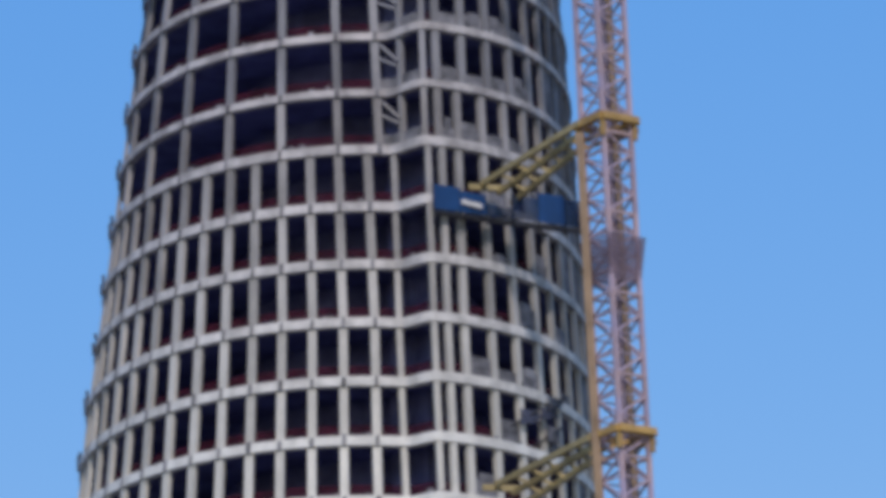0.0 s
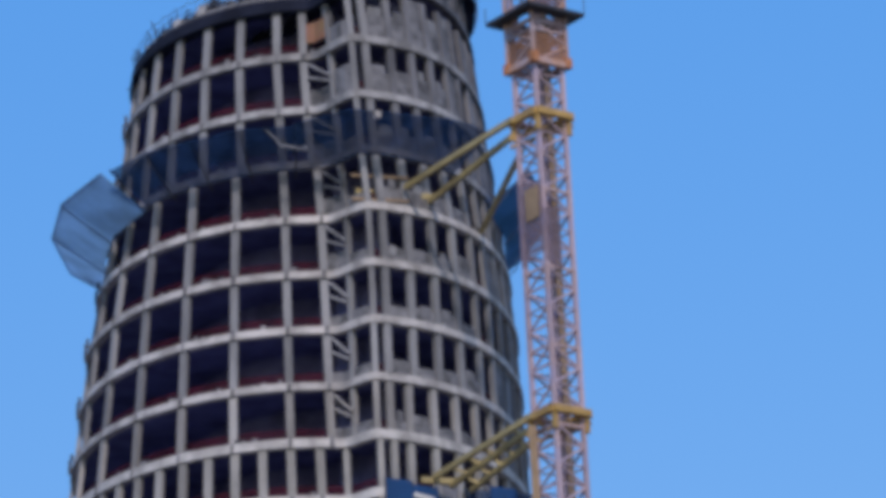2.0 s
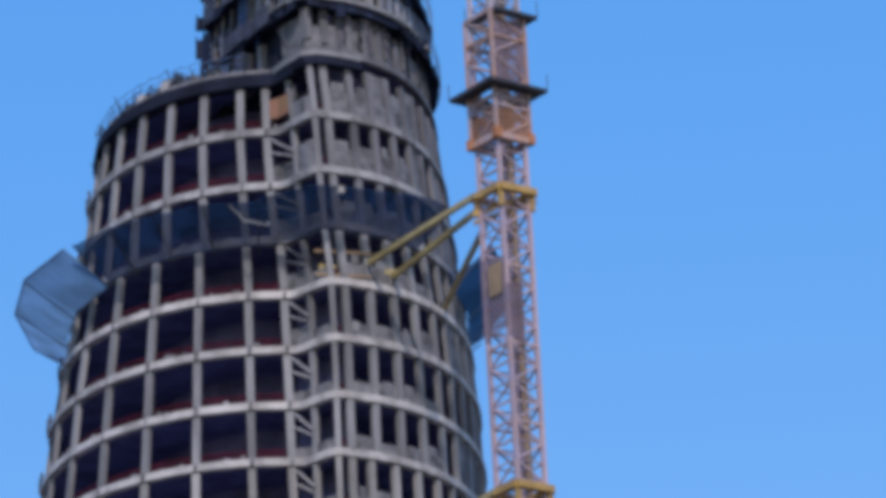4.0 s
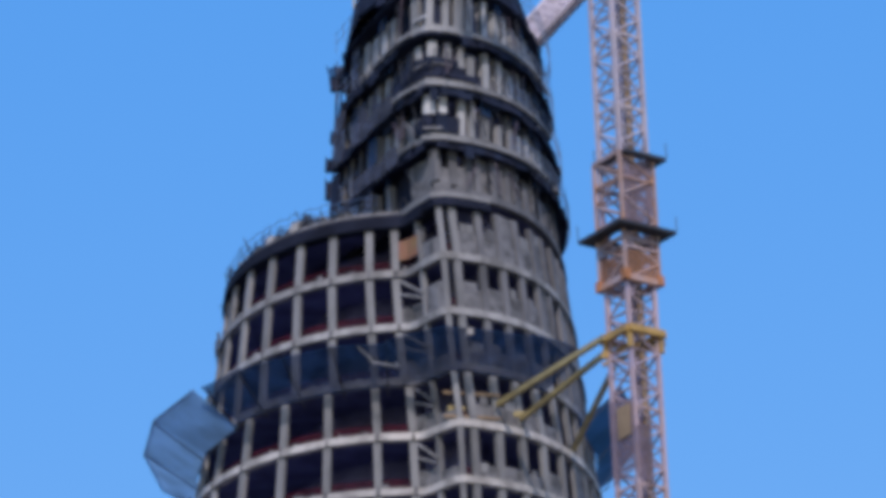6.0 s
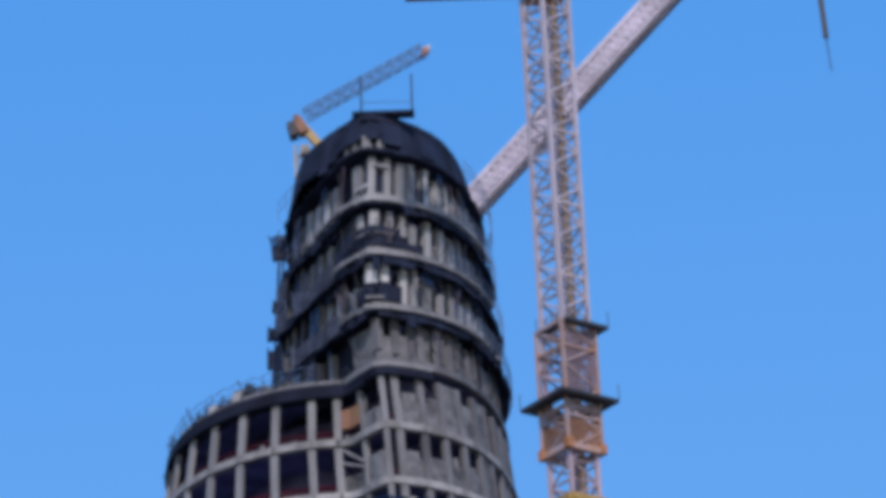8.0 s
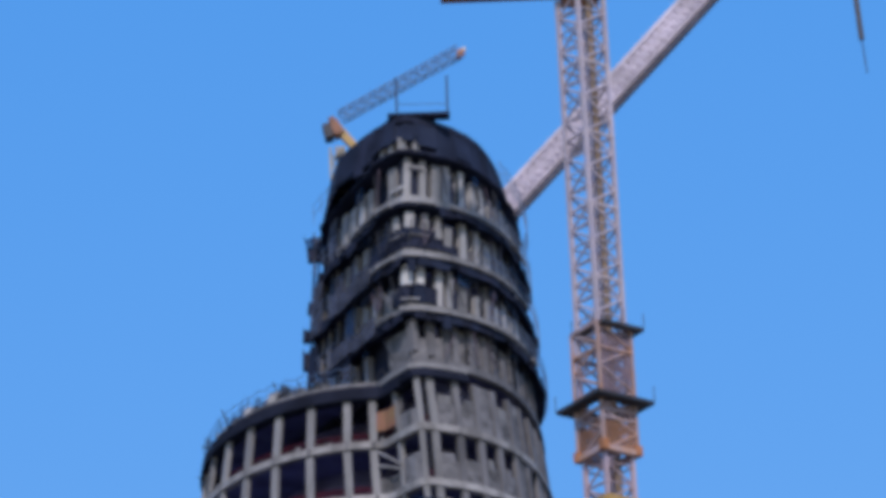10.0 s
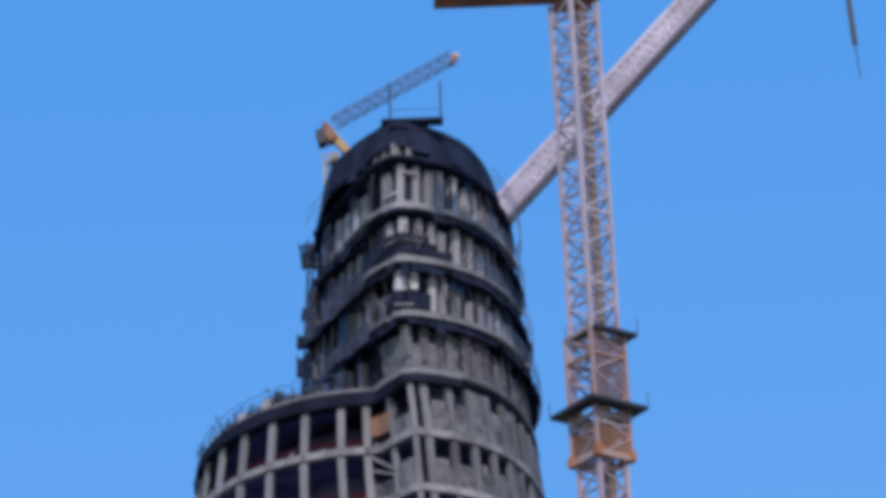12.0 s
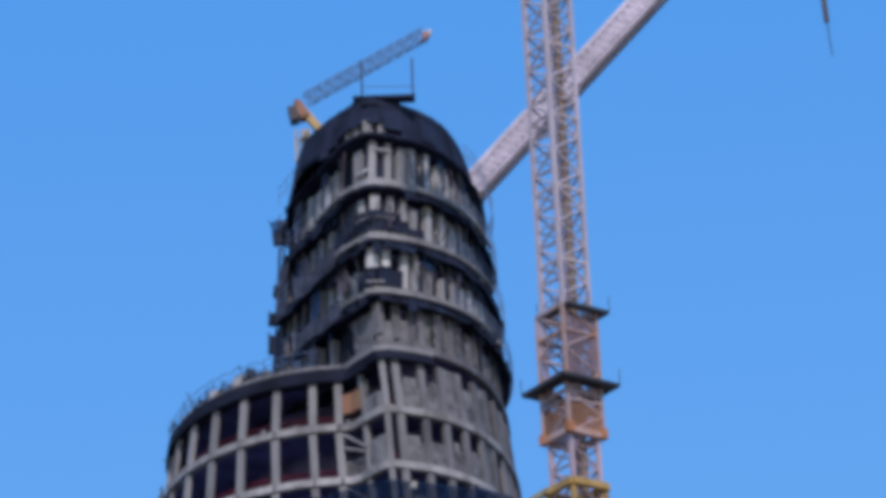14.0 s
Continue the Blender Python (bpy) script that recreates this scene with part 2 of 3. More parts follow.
def angle_at(z, x):
    """The angle at which the facade's line passes x."""
    c, a = (at(z, XR) + at(z, XL)) / 2, (at(z, XR) - at(z, XL)) / 2
    return math.degrees(math.asin(max(-1.0, min(1.0, (x - c) / a))))


def fold_angle(z):
    """Where the nose of the fold stands."""
    return angle_at(z, at(z, NOSE))


def beside(z, dx):
    return angle_at(z, at(z, NOSE) + dx)


for k in range(0, 14):
    z, z1 = level(k), level(k + 1)
    under, over = (0.42, 0.22) if k <= 6 else (0.36, 0.16)
    post_mat, slab_mat = LIT_CONCRETE[k] if k < len(LIT_CONCRETE) else (CONCRETE, BAND if k < 11 else DULL)
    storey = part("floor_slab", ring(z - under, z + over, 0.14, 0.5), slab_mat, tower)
    lo, hi = z + over, z1 - under
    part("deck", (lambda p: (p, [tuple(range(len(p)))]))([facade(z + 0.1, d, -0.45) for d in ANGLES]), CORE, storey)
    shift = first_angle(z1) - first_angle(z)
    for d in column_angles(k, z):
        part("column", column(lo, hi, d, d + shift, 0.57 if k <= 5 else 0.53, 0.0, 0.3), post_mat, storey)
        if abs(d) < 80:
            part("joint", column(z - under - 0.03, z + over + rng.uniform(-0.1, 0.12), d, d, rng.uniform(0.18, 0.34), 0.17, 0.1), INFILL, storey)
    a0, f0 = first_angle(z), fold_angle(z)
    # uprights of the nose and the bulging right side
    for dx, w, out in ((-2.4, 0.4, 0.0), (-0.1, 0.4, 0.05), (0.85, 0.45, 0.05)) if k <= 5 else ((-1.85, 0.34, 0.0), (-0.25, 0.4, 0.05), (0.68, 0.52, 0.05)):
        part("column", column(lo, hi, beside(z, dx), beside(z1, dx), w, out, 0.36), post_mat, storey)
    d, e = (beside(z, 2.0), beside(z1, 2.0)) if k <= 6 else (beside(z, 2.45), beside(z1, 2.45))
    right = [beside(z, 0.68)]
    while d < 100:
        right.append(d)
        part("column", column(lo, hi, d, e, 0.52 if d < 50 else 0.44, 0.0, 0.36), DARKER if k > 10 else post_mat, storey)
        step = (7.0 if k <= 6 else 7.5) if d < 45 else 6.2
        d += step
        e += step
    for i in range(len(right) - 1):
        u, v = right[i], right[i + 1]
        h = 0.0
        if k >= 6 and u < 46:
            h = 0.75 + 0.1 * (k - 6) + rng.uniform(-0.1, 0.25)
        if k >= 12 and u < 46:
            h = 1.5 + rng.uniform(0, 0.5)
        if k >= 11 and u >= 34 and rng.random() < 0.5:
            h = hi - lo
        if k <= 5 and 28 < u < 60 and rng.random() < 0.55:
            h = rng.uniform(0.5, 1.8)
        if u >= 58 and rng.random() < (0.35 if k < 6 else 0.6 if k < 11 else 0.75):
            h = hi - lo
        if h:
            part("infill_panel", wall_piece(lo, lo + h, u, v), INFILL, storey)
            # rough block patches, proud of or short of the panel
            for i2 in range(2 if k >= 11 else 1):
                w2, h2 = rng.uniform(0.25, 0.6) * (v - u), rng.uniform(0.3, 0.9)
                u2, z2 = u + rng.uniform(0.1, 0.4) * (v - u), lo + max(0.0, h - rng.uniform(0.1, 0.9))
                if z2 + h2 < hi:
                    part("block_patch", wall_piece(z2, z2 + h2, u2, u2 + w2, -0.09, 0.1), (INFILL, DARKER, CONCRETE)[rng.choice((0, 0, 1, 1, 2))], storey)
    if k >= 6:
        part("infill_panel", wall_piece(lo, lo + (0.8 if k < 12 else 2.1 if k < 13 else 1.3), beside(z, -1.8), beside(z, -0.25)), INFILL, storey)
        # braces in the fold: two that run down from the head of the last upright to the middle post, one that rises to it
        da, db = a0 + (10.0 if k <= 10 else 8.6), beside(z, -1.9)
        if k < 13:
            part("infill_panel", wall_piece(lo, lo + (0.8 if k < 9 else 1.3), da, db, -0.18), INFILL, storey)
            head, mid = hi - lo, facade(lo + (hi - lo) * 0.5, db, 0.1)
            part("brace", bar(facade(hi - 0.1 * head, da, 0.1), mid, 0.11), post_mat, storey)
            part("brace", bar(facade(hi - 0.38 * head, da, 0.1), mid - Vector((0.1, 0, 0.35)), 0.09), post_mat, storey)
    # upstands, clamps and litter left on the slab's rim
    for i in range(16):
        a = rng.uniform(-82, 8) if i < 11 else rng.uniform(14, 60)
        part("rim_litter", column(z + over - 0.05, z + over + rng.uniform(0.06, 0.32), a, a, rng.uniform(0.1, 0.4), 0.1, 0.2), (INFILL, CONCRETE, STEEL, DARKER)[i % 4], storey)
    # red guard mesh behind the edge
    part("guard_mesh", ring(lo, lo + 0.85, -0.4, 0.46, [a for a in ANGLES if -95 <= a <= 60], False), RED, storey, "dark red guard mesh along the slab edge")
    for a in (-88, -84, -79):
        p = facade(z + 0.6, a + rng.uniform(-1, 1), 0.3)
        part("bracket", box(p.x, p.y, p.z - 0.2, 0.2, 0.3, rng.uniform(0.35, 0.8)), STEEL, storey)

pz, pa = level(13), first_angle(level(13))
part("plywood_panel", wall_piece(pz + 0.9, pz + 2.35, pa + 9.2, pa + 15.0, 0.05, 0.1), PLY, tower, "orange and yellow plywood panel closing an opening")
part("infill_panel", wall_piece(pz + 0.3, pz + 2.9, pa + 15.2, beside(pz, -1.9), -0.15), INFILL, tower)

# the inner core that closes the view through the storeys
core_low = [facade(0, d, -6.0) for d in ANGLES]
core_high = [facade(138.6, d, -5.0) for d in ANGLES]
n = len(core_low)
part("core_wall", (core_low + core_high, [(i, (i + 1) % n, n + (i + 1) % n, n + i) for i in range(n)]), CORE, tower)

# storeys below the view, plain
low = []
for k in range(-20, 0):
    z, z1 = level(k), level(k + 1)
    low.append(ring(z - BAND_H / 2, z + BAND_H / 2, 0.12, 0.5, ANGLES[::2]))
    low += [column(z + BAND_H / 2, z1 - BAND_H / 2, d, d, 0.8) for d in range(-175, 180, 7)]
tagged(part("lower_storeys", join(*low), LIT_CONCRETE[0][0], tower), kind="stuff")

# the set-back's roof slab with its dark edge
zs = level(14)
slab_angles = [a for a in ANGLES if a <= beside(zs, -1.2)]
part("roof_slab", ring(zs - 0.7, zs + 0.25, 0.3, 0.8, slab_angles, False), FORM, tower, "dark shuttered roof slab edge")
part("roof_kerb", ring(zs + 0.25, zs + 0.6, 0.05, 0.8, [a for a in slab_angles if a > -60], False), INFILL, tower)
for a in range(-128, 6, 4):
    p = facade(zs + 0.6, a + rng.uniform(-1.2, 1.2), 0.1 + rng.uniform(-0.3, 0.3))
    q = p + Vector((rng.uniform(-0.4, 0.3), rng.uniform(-0.2, 0.2), rng.uniform(0.5, 1.45)))
    part("rail_post", bar(p, q, 0.045, 5), STEEL, tower)
rail = [a for a in range(-126, -8, 3)]
for h, r in ((1.1, 0.035), (0.6, 0.03)):
    part("roof_rail", join(*[bar(facade(zs + 0.65 + h + 0.12 * sin(a), a, 0.05), facade(zs + 0.65 + h + 0.12 * sin(a + 3), a + 3, 0.05), r, 5) for a in rail]), BOOM, tower)
for a in range(-100, -8, 4):
    if rng.random() < 0.75:
        part("roof_net", wall_piece(zs + 0.5, zs + 0.7 + rng.uniform(0.1, 0.8), a, a + rng.uniform(2.0, 5.5), rng.uniform(-0.2, 0.1), 0.04), THIN, tower, "thin torn blue netting on the roof edge")
    p = facade(zs + 0.6, a, rng.uniform(-0.8, 0.1))
    part("leaning_bar", bar(p, p + Vector((rng.uniform(-1.2, 1.2), 0.3, rng.uniform(0.4, 1.1))), 0.045, 5), STEEL, tower)
    part("kerb_litter", column(zs + 0.55, zs + 0.65 + rng.uniform(0.1, 0.6), a, a + rng.uniform(-1.5, 1.5), rng.uniform(0.2, 0.9), rng.uniform(-0.3, 0.1), 0.4), (INFILL, BAND, FORM)[rng.randrange(3)], tower)
for a, w, h in ((-31, 0.9, 0.8), (-34, 0.4, 1.3), (-18, 1.4, 0.5), (-60, 0.5, 0.9), (-47, 0.7, 0.6), (-88, 0.4, 1.2)):
    p = facade(zs + 0.65 + h / 2, a, -0.6)
    tagged(part("stacked_formwork", join(box(p.x, p.y, zs + 0.6 + h * 0.25, w, 0.7, h * 0.5, 0.3), box(p.x + 0.06, p.y, zs + 0.6 + h * 0.72, w * 0.8, 0.5, h * 0.46, 0.5)), STEEL), "dark stacked formwork on the set-back roof edge", "formwork", "formwork stacks on the roof")
part("roof_deck", (lambda p: (p, [tuple(range(len(p)))]))([facade(zs + 0.5, d, -0.5) for d in ANGLES]), CORE, tower)

# ---- upper part ----
def along(line, s):
    """Point and direction at a distance along a line of points."""
    for a, b in zip(line, line[1:]):
        d = (b - a).length
        if s <= d:
            return a + (b - a) * (s / d), (b - a) / d
        s -= d
    return line[-1], (line[-1] - line[-2]).normalized()


def upright(z0, z1, s0, w, out, deep=0.5):
    quad = []
    for z in (z0, z1):
        p, t = along(upper(z), s0)
        nn = Vector((t.y, -t.x, 0))
        p = p + nn * out
        quad.append([p - t * w / 2, p + t * w / 2, p + t * w / 2 - nn * deep, p - t * w / 2 - nn * deep])
    return hexa(*quad)


# Uprights and panels round the nose, storey by storey: distance from the nose, width, foot and head as shares of the height
NOSE_POSTS = {
    14: (DARKER, ((-6.4, 0.5, 0, 0.9), (-4.4, 0.6, 0, 0.85), (1.75, 0.7, 0.2, 1), (3.35, 0.62, 0.1, 1), (4.6, 0.55, 0, 0.95))),
    15: (PALE, ((-5.7, 0.75, 0.1, 0.9), (-4.1, 0.75, 0.1, 1), (-2.5, 0.7, 0.15, 1), (4.4, 0.5, 0, 1))),
    16: (PALE, ((-7.2, 0.6, 0, 0.8), (-5.6, 0.6, 0, 0.85), (-4.0, 0.7, 0, 0.8), (0.8, 0.55, 0.62, 0.95), (2.2, 0.65, 0.58, 1), (3.4, 0.5, 0.5, 1), (4.5, 0.5, 0, 1))),
    17: (PALE, ((-9.5, 0.9, 0, 0.7), (-8.0, 0.9, 0.1, 0.9), (-6.2, 1.0, 0, 0.8), (-4.6, 0.9, 0.1, 0.9), (-3.0, 0.8, 0, 0.8), (0.6, 0.75, 0, 0.85), (2.1, 0.5, 0, 1), (3.3, 0.5, 0, 1), (4.4, 0.75, 0, 0.95))),
}
NOSE_PANELS = {
    14: (INFILL, ((0.2, 2.4, 0, 0.85), (2.5, 1.2, 0, 0.55), (3.95, 1.0, 0, 0.6))),
    15: (CONCRETE, ((-0.6, 1.2, 0, 0.6), (0.35, 1.0, 0, 0.5), (-4.9, 0.9, 0, 0.35))),
    16: (GAUZE, ((-6.4, 1.4, 0.1, 0.9), (-2.4, 2.0, 0.2, 1), (-0.6, 1.4, 0.3, 1))),
    17: (INFILL, ((-8.7, 1.3, 0, 0.6), (-7.0, 1.6, 0, 0.75), (-5.4, 1.4, 0, 0.55), (-3.8, 1.2, 0, 0.7))),
}
for k in range(14, 19):
    z = level(k)
    z1 = level(k + 1)
    line = upper(z)
    flank = sum((b - a).length for a, b in zip(line[:3], line[1:4]))
    nose = sum((b - a).length for a, b in zip(line[:11], line[1:12]))
    if k == 14:
        m = next(i for i, v in enumerate(line) if i > 12 and v.x > 9.0)
        fl = slice(9, m)
        plat = part("work_platform", sweep(upper(z - 0.5, -0.3)[fl], upper(z - 0.5, 0.42)[fl], upper(z + 0.06, -0.3)[fl], upper(z + 0.06, 0.5)[fl], False), FORM, tower, "dark work platform round the upper part")
        part("edge_strip", sweep(upper(z + 0.06, -0.3)[fl], upper(z + 0.06, 0.55)[fl], upper(z + 0.42, -0.3)[fl], upper(z + 0.42, 0.55)[fl], False), CONCRETE, plat)
    else:
        plat = part("work_platform", sweep(upper(z - 0.12, -1.2), upper(z - 0.12, 0.6), upper(z + 0.12, -1.2), upper(z + 0.12, 0.6)), FORM, tower, "dark work platform round the upper part")
        # hand-rail on the platform's rim
        rim = upper(z + 0.1, 1.15 if k == 18 else 0.8)
        outer = [i for i in range(6, len(rim) - 8) if rim[i].x >= (11.9 if k == 18 else 10.6)]
        for span in ([3, 4, 5], outer):
            for h in (0.7, 1.4):
                part("hand_rail", join(*[bar(rim[i] + Vector((0, 0, h)), rim[i + 1] + Vector((0, 0, h)), 0.025, 4) for i in span]), BOOM, plat, "thin blue-grey hand rail")
            for i in span:
                part("rail_post", bar(rim[i], rim[i] + Vector((0, 0, 1.5)), 0.03, 4), BOOM, plat)
        # uneven near-black boards under the platform's rim, painted shade for its soffit
        sa, end = flank - 7.0, nose + 21.0
        while sa < end:
            w = rng.uniform(0.35, 0.95)
            drop = rng.uniform(0.5, 0.72) if rng.random() < 0.85 else rng.uniform(0.25, 1.1)
            if k == 18:
                drop *= 0.3
            if not (k == 17 and nose - 0.6 < sa < nose + 4.2):
                part("rim_board", upright(z - drop, z + rng.uniform(-0.1, 0.08), sa + w / 2, w * rng.uniform(0.97, 1.03), rng.uniform(0.62, 0.8), 0.1), FORM if rng.random() < 0.7 else SCREEN, plat)
            sa += w
        if k < 18:
            # lengths of grey edge board on top of the rim, with gaps
            sa = nose - 7.0
            while sa < nose + 15:
                w = rng.uniform(1.0, 2.2)
                if rng.random() < (0.9 if sa > nose - 1.5 else 0.6):
                    part("edge_strip", upright(z + 0.02, z + rng.uniform(0.22, 0.36), sa + w / 2, w * 1.03, 0.92, 0.2), CONCRETE if sa > nose - 1.5 else INFILL, plat)
                sa += w
    if k == 18:
        break
    part("slab_edge", sweep(upper(z + 0.42, -0.5), upper(z + 0.42, 0.06), upper(z + 0.95, -0.5), upper(z + 0.95, 0.06)), PALE if k == 17 else DARKER if k == 14 else CONCRETE, plat)
    lo, hi = z + 0.95, z1 - 0.35
    rise = hi - lo
    mat, posts = NOSE_POSTS[k]
    for s0, w, f, h in posts:
        part("column", upright(lo + rise * f, lo + rise * h, nose + s0, w, 0.0), mat if s0 > -2.5 or k in (15, 17) else CONCRETE, plat)
    mat, panels = NOSE_PANELS[k]
    for s0, w, f, h in panels:
        part("shutter", upright(lo + rise * f, lo + rise * h, nose + s0, w, -0.12, 0.2), mat, plat)
    # columns on round the oval, ragged in height, with shutters and block walls between
    s0 = nose + 5.3
    while s0 < nose + 19:
        w = rng.uniform(0.38, 0.7)
        cut = rng.uniform(0.2, 1.3) if rng.random() < 0.4 else 0.0
        part("column", upright(lo, hi - cut, s0, w, 0.0), DARKER if k == 14 else PALE, plat)
        far = s0 > nose + 8
        step = rng.uniform(1.1, 1.5)
        if rng.random() < (0.85 if k == 14 or far else 0.45):
            h = rise * (rng.uniform(0.6, 0.95) if far or k == 14 else rng.uniform(0.25, 0.6))
            part("shutter", upright(lo, lo + h, s0 + step / 2, step, -0.2, 0.2), CONCRETE if k == 17 else INFILL if k == 14 or far or rng.random() < 0.4 else FORM, plat)
        if rng.random() < 0.5:
            part("prop", upright(lo + rng.uniform(0, 0.5), hi, s0 + step * rng.uniform(0.3, 0.7), 0.14, 0.15, 0.14), STEEL if rng.random() < 0.6 else INFILL, plat)
        s0 += step
    if k == 17:
        # pale crossed walers in front of the nose
        for s0, f, w, h in ((1.3, 0.15, 1.3, 0.22), (2.7, 0.72, 1.1, 0.2)):
            part("waler", upright(lo + rise * f, lo + rise * f + h, nose + s0, w, 0.2, 0.15), PALE, plat)
        # near-black panels set back in the gaps between the posts
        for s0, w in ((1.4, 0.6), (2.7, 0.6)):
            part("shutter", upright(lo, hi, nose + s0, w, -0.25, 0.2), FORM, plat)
    if k == 16:
        # dark walers at half height round the nose, with a lighter ledger between them
        for f, a, b, m2 in ((0.2, -3.0, 4.9, FORM), (0.38, -1.6, 4.2, SCREEN), (0.33, 0.6, 3.6, INFILL), (0.04, -2.4, 5.6, FORM)):
            for i in range(6):
                part("waler", upright(lo + rise * f - 0.02, lo + rise * f + (0.45 if m2 is not INFILL else 0.16), nose + a + (b - a) * (i + 0.5) / 6, (b - a) / 6 * rng.uniform(0.85, 1.05), rng.uniform(0.12, 0.22) if m2 is not INFILL else 0.3, 0.25), m2, plat)
        # near-black panels set back between the short column heads
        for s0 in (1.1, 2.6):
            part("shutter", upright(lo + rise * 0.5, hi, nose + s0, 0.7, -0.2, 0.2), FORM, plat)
    if k == 15:
        # dark shutters at the foot of the nose's columns, with a sloping plank beside them
        for i in range(4):
            part("shutter", upright(lo, lo + rise * (0.4, 0.46, 0.5, 0.42)[i], nose + 0.95 + 0.92 * i, 0.9, 0.2, 0.15), FORM if i % 2 else SCREEN, plat)
        for s0, w in ((1.55, 0.42), (2.15, 0.42), (2.95, 0.5)):
            part("column", upright(lo + rise * 0.5, hi + 0.1, nose + s0, w, 0.05), NEAR_WHITE, plat)
        p, t = along(upper(lo + rise * 0.66, 0.15), nose - 0.9)
        q, t = along(upper(lo + 0.3, 0.3), nose + 1.1)
        part("plank", beam(p, q, 0.12, 0.3), INFILL, plat)
        part("ledger", upright(lo + 0.12, lo + 0.24, nose + 2.2, 1.3, 0.32, 0.1), PALE, plat)
    # scaffold tubes and nets in front of the columns here and there
    for i in range((3, 9, 7, 3)[k - 14]):
        sa, hh = nose + (rng.uniform(-4.5, -0.8) if i % 3 == 0 else rng.uniform(4.4, 15.0)), rng.uniform(0.4, 1.2)
        part("hung_net", upright(hi - hh, hi, sa, rng.uniform(0.5, 1.5), 0.3, 0.08), SCREEN if rng.random() < 0.6 else NAVY, plat)
    for i in range(12):
        sa = nose + rng.uniform(-9, 14)
        p, t = along(upper(lo + rng.uniform(0, 0.5), 0.45), sa)
        q, t = along(upper(lo + rise * rng.uniform(0.6, 1.0), 0.45), sa + rng.uniform(-1.0, 1.0))
        part("scaffold_tube", bar(p, q, 0.05, 5), STEEL if i % 3 else GREY, plat)
    # added near-black backing: plugs see-through gaps, stands for the open core's shade
    fl = slice(2, 13)
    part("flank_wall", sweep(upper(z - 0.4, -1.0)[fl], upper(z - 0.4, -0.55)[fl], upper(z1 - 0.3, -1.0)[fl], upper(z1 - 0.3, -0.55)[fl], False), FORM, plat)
    # dark screens, gauze and brackets on the receding flank
    s0, reach = flank - 5.0, (7.0, 6.6, 8.2, 10.4)[k - 14]
    while s0 < nose - reach + 0.8:
        w = rng.uniform(0.8, 1.8)
        if rng.random() < 0.85:
            foot = rng.uniform(-0.6, 0.6)
            part("flank_screen", upright(z + foot, z1 - rng.uniform(0.0, 1.6), s0 + w / 2, w, rng.uniform(0.1, 0.7) + (0.45 if s0 < flank + 0.5 and k > 14 else 0), 0.12), (SCREEN, GAUZE, GAUZE, NAVY)[rng.randrange(4)], plat)
        part("prop", upright(lo, hi, s0, 0.22, 0.1, 0.25), INFILL if rng.random() < 0.6 else CONCRETE, plat)
        s0 += w + 0.2
    # gauze draped over the platform's rim left of the nose
    s0 = nose - 8.0
    while s0 < nose - 1.6 and k in (15, 16):
        w = rng.uniform(1.0, 2.0)
        part("draped_gauze", upright(z - rng.uniform(0.3, 0.8), z + rng.uniform(0.5, 1.1), s0 + w / 2, w, 0.98, 0.06), GAUZE, plat, "grey gauze draped over the platform rim")
        s0 += w
    for i in range(4):
        p, t = along(upper(z + rng.uniform(0.3, 3.0)), flank - rng.uniform(-0.5, 4.0))
        foot, tip = p + Vector((0.6, 0, 0)), p + Vector((-rng.uniform(0.5, 1.6), 0, rng.uniform(-0.3, 0.5)))
        lift = Vector((-rng.uniform(-0.2, 0.3), 0, rng.uniform(0.5, 1.5)))
        part("bracket", join(beam(foot, tip, 0.5, 0.12), beam(tip + Vector((0.3, 0, 0)), tip + lift + Vector((0.3, 0, 0)), 0.6, 0.7), beam(tip + lift, foot + Vector((0, 0, 0.2)), 0.08, 0.08), bar(tip + lift * 0.9, tip + lift * 1.4, 0.05, 5)), (FORM, NAVY, GAUZE)[i % 3], plat)

top = level(18)
plan = upper(150, -1.9)
mm = len(plan)
inner = [Vector((v.x, v.y, 138.6)) for v in plan]
inner2 = [Vector((v.x, v.y, top + 2.6)) for v in plan]
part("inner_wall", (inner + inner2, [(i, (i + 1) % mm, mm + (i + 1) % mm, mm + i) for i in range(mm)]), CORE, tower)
# unseen cover added to keep the sky from showing through the platform gaps
part("top_roof", (lambda p: (p, [tuple(range(len(p)))]))(upper(top + 2.8, -0.1)), FORM, tower)
line = upper(top + 0.2)
nose = sum((b - a).length for a, b in zip(line[:11], line[1:12]))
for i in range(4):
    part("stub_column", upright(top + 0.1, top + 1.2, nose - 0.3 + 1.05 * i, (0.5, 0.4, 0.6)[i % 3], 0.15), PALE, tower)
part("top_deck", box(6.45, 322.8, top + 3.25, 4.4, 1.0, 0.22), FORM, tower)
for x in (4.9, 8.5):
    part("top_post", bar((x, 322.6, top + 3.1), (x + 0.05, 322.6, top + 6.3), 0.07), STEEL, tower)
part("top_rail", bar((4.9, 322.6, top + 4.2), (8.5, 322.6, top + 4.1), 0.03), BOOM, tower)
part("top_frame", sweep(upper(top + 2.5, 0.0), upper(top + 2.5, 0.15), upper(top + 2.8, -0.1), upper(top + 2.8, 0.1)), FORM, tower)
total = sum((b - a).length for a, b in zip(line, line[1:]))


def swell(sa):
    """The screens bow out beside the nose."""
    return max(0.0, 1 - abs(sa - nose + 6.0) / 6.0) * 1.1


def skirt(sa, zz, out):
    p, t = along(upper(zz), sa)
    return p + Vector((t.y, -t.x, 0)) * (out + swell(sa))


def foot_lift(sa):
    """The screens stop higher over the nose, where the stub columns show."""
    return 0.55 * smooth(1.6 - abs(sa - nose - 1.6) / 2.2)


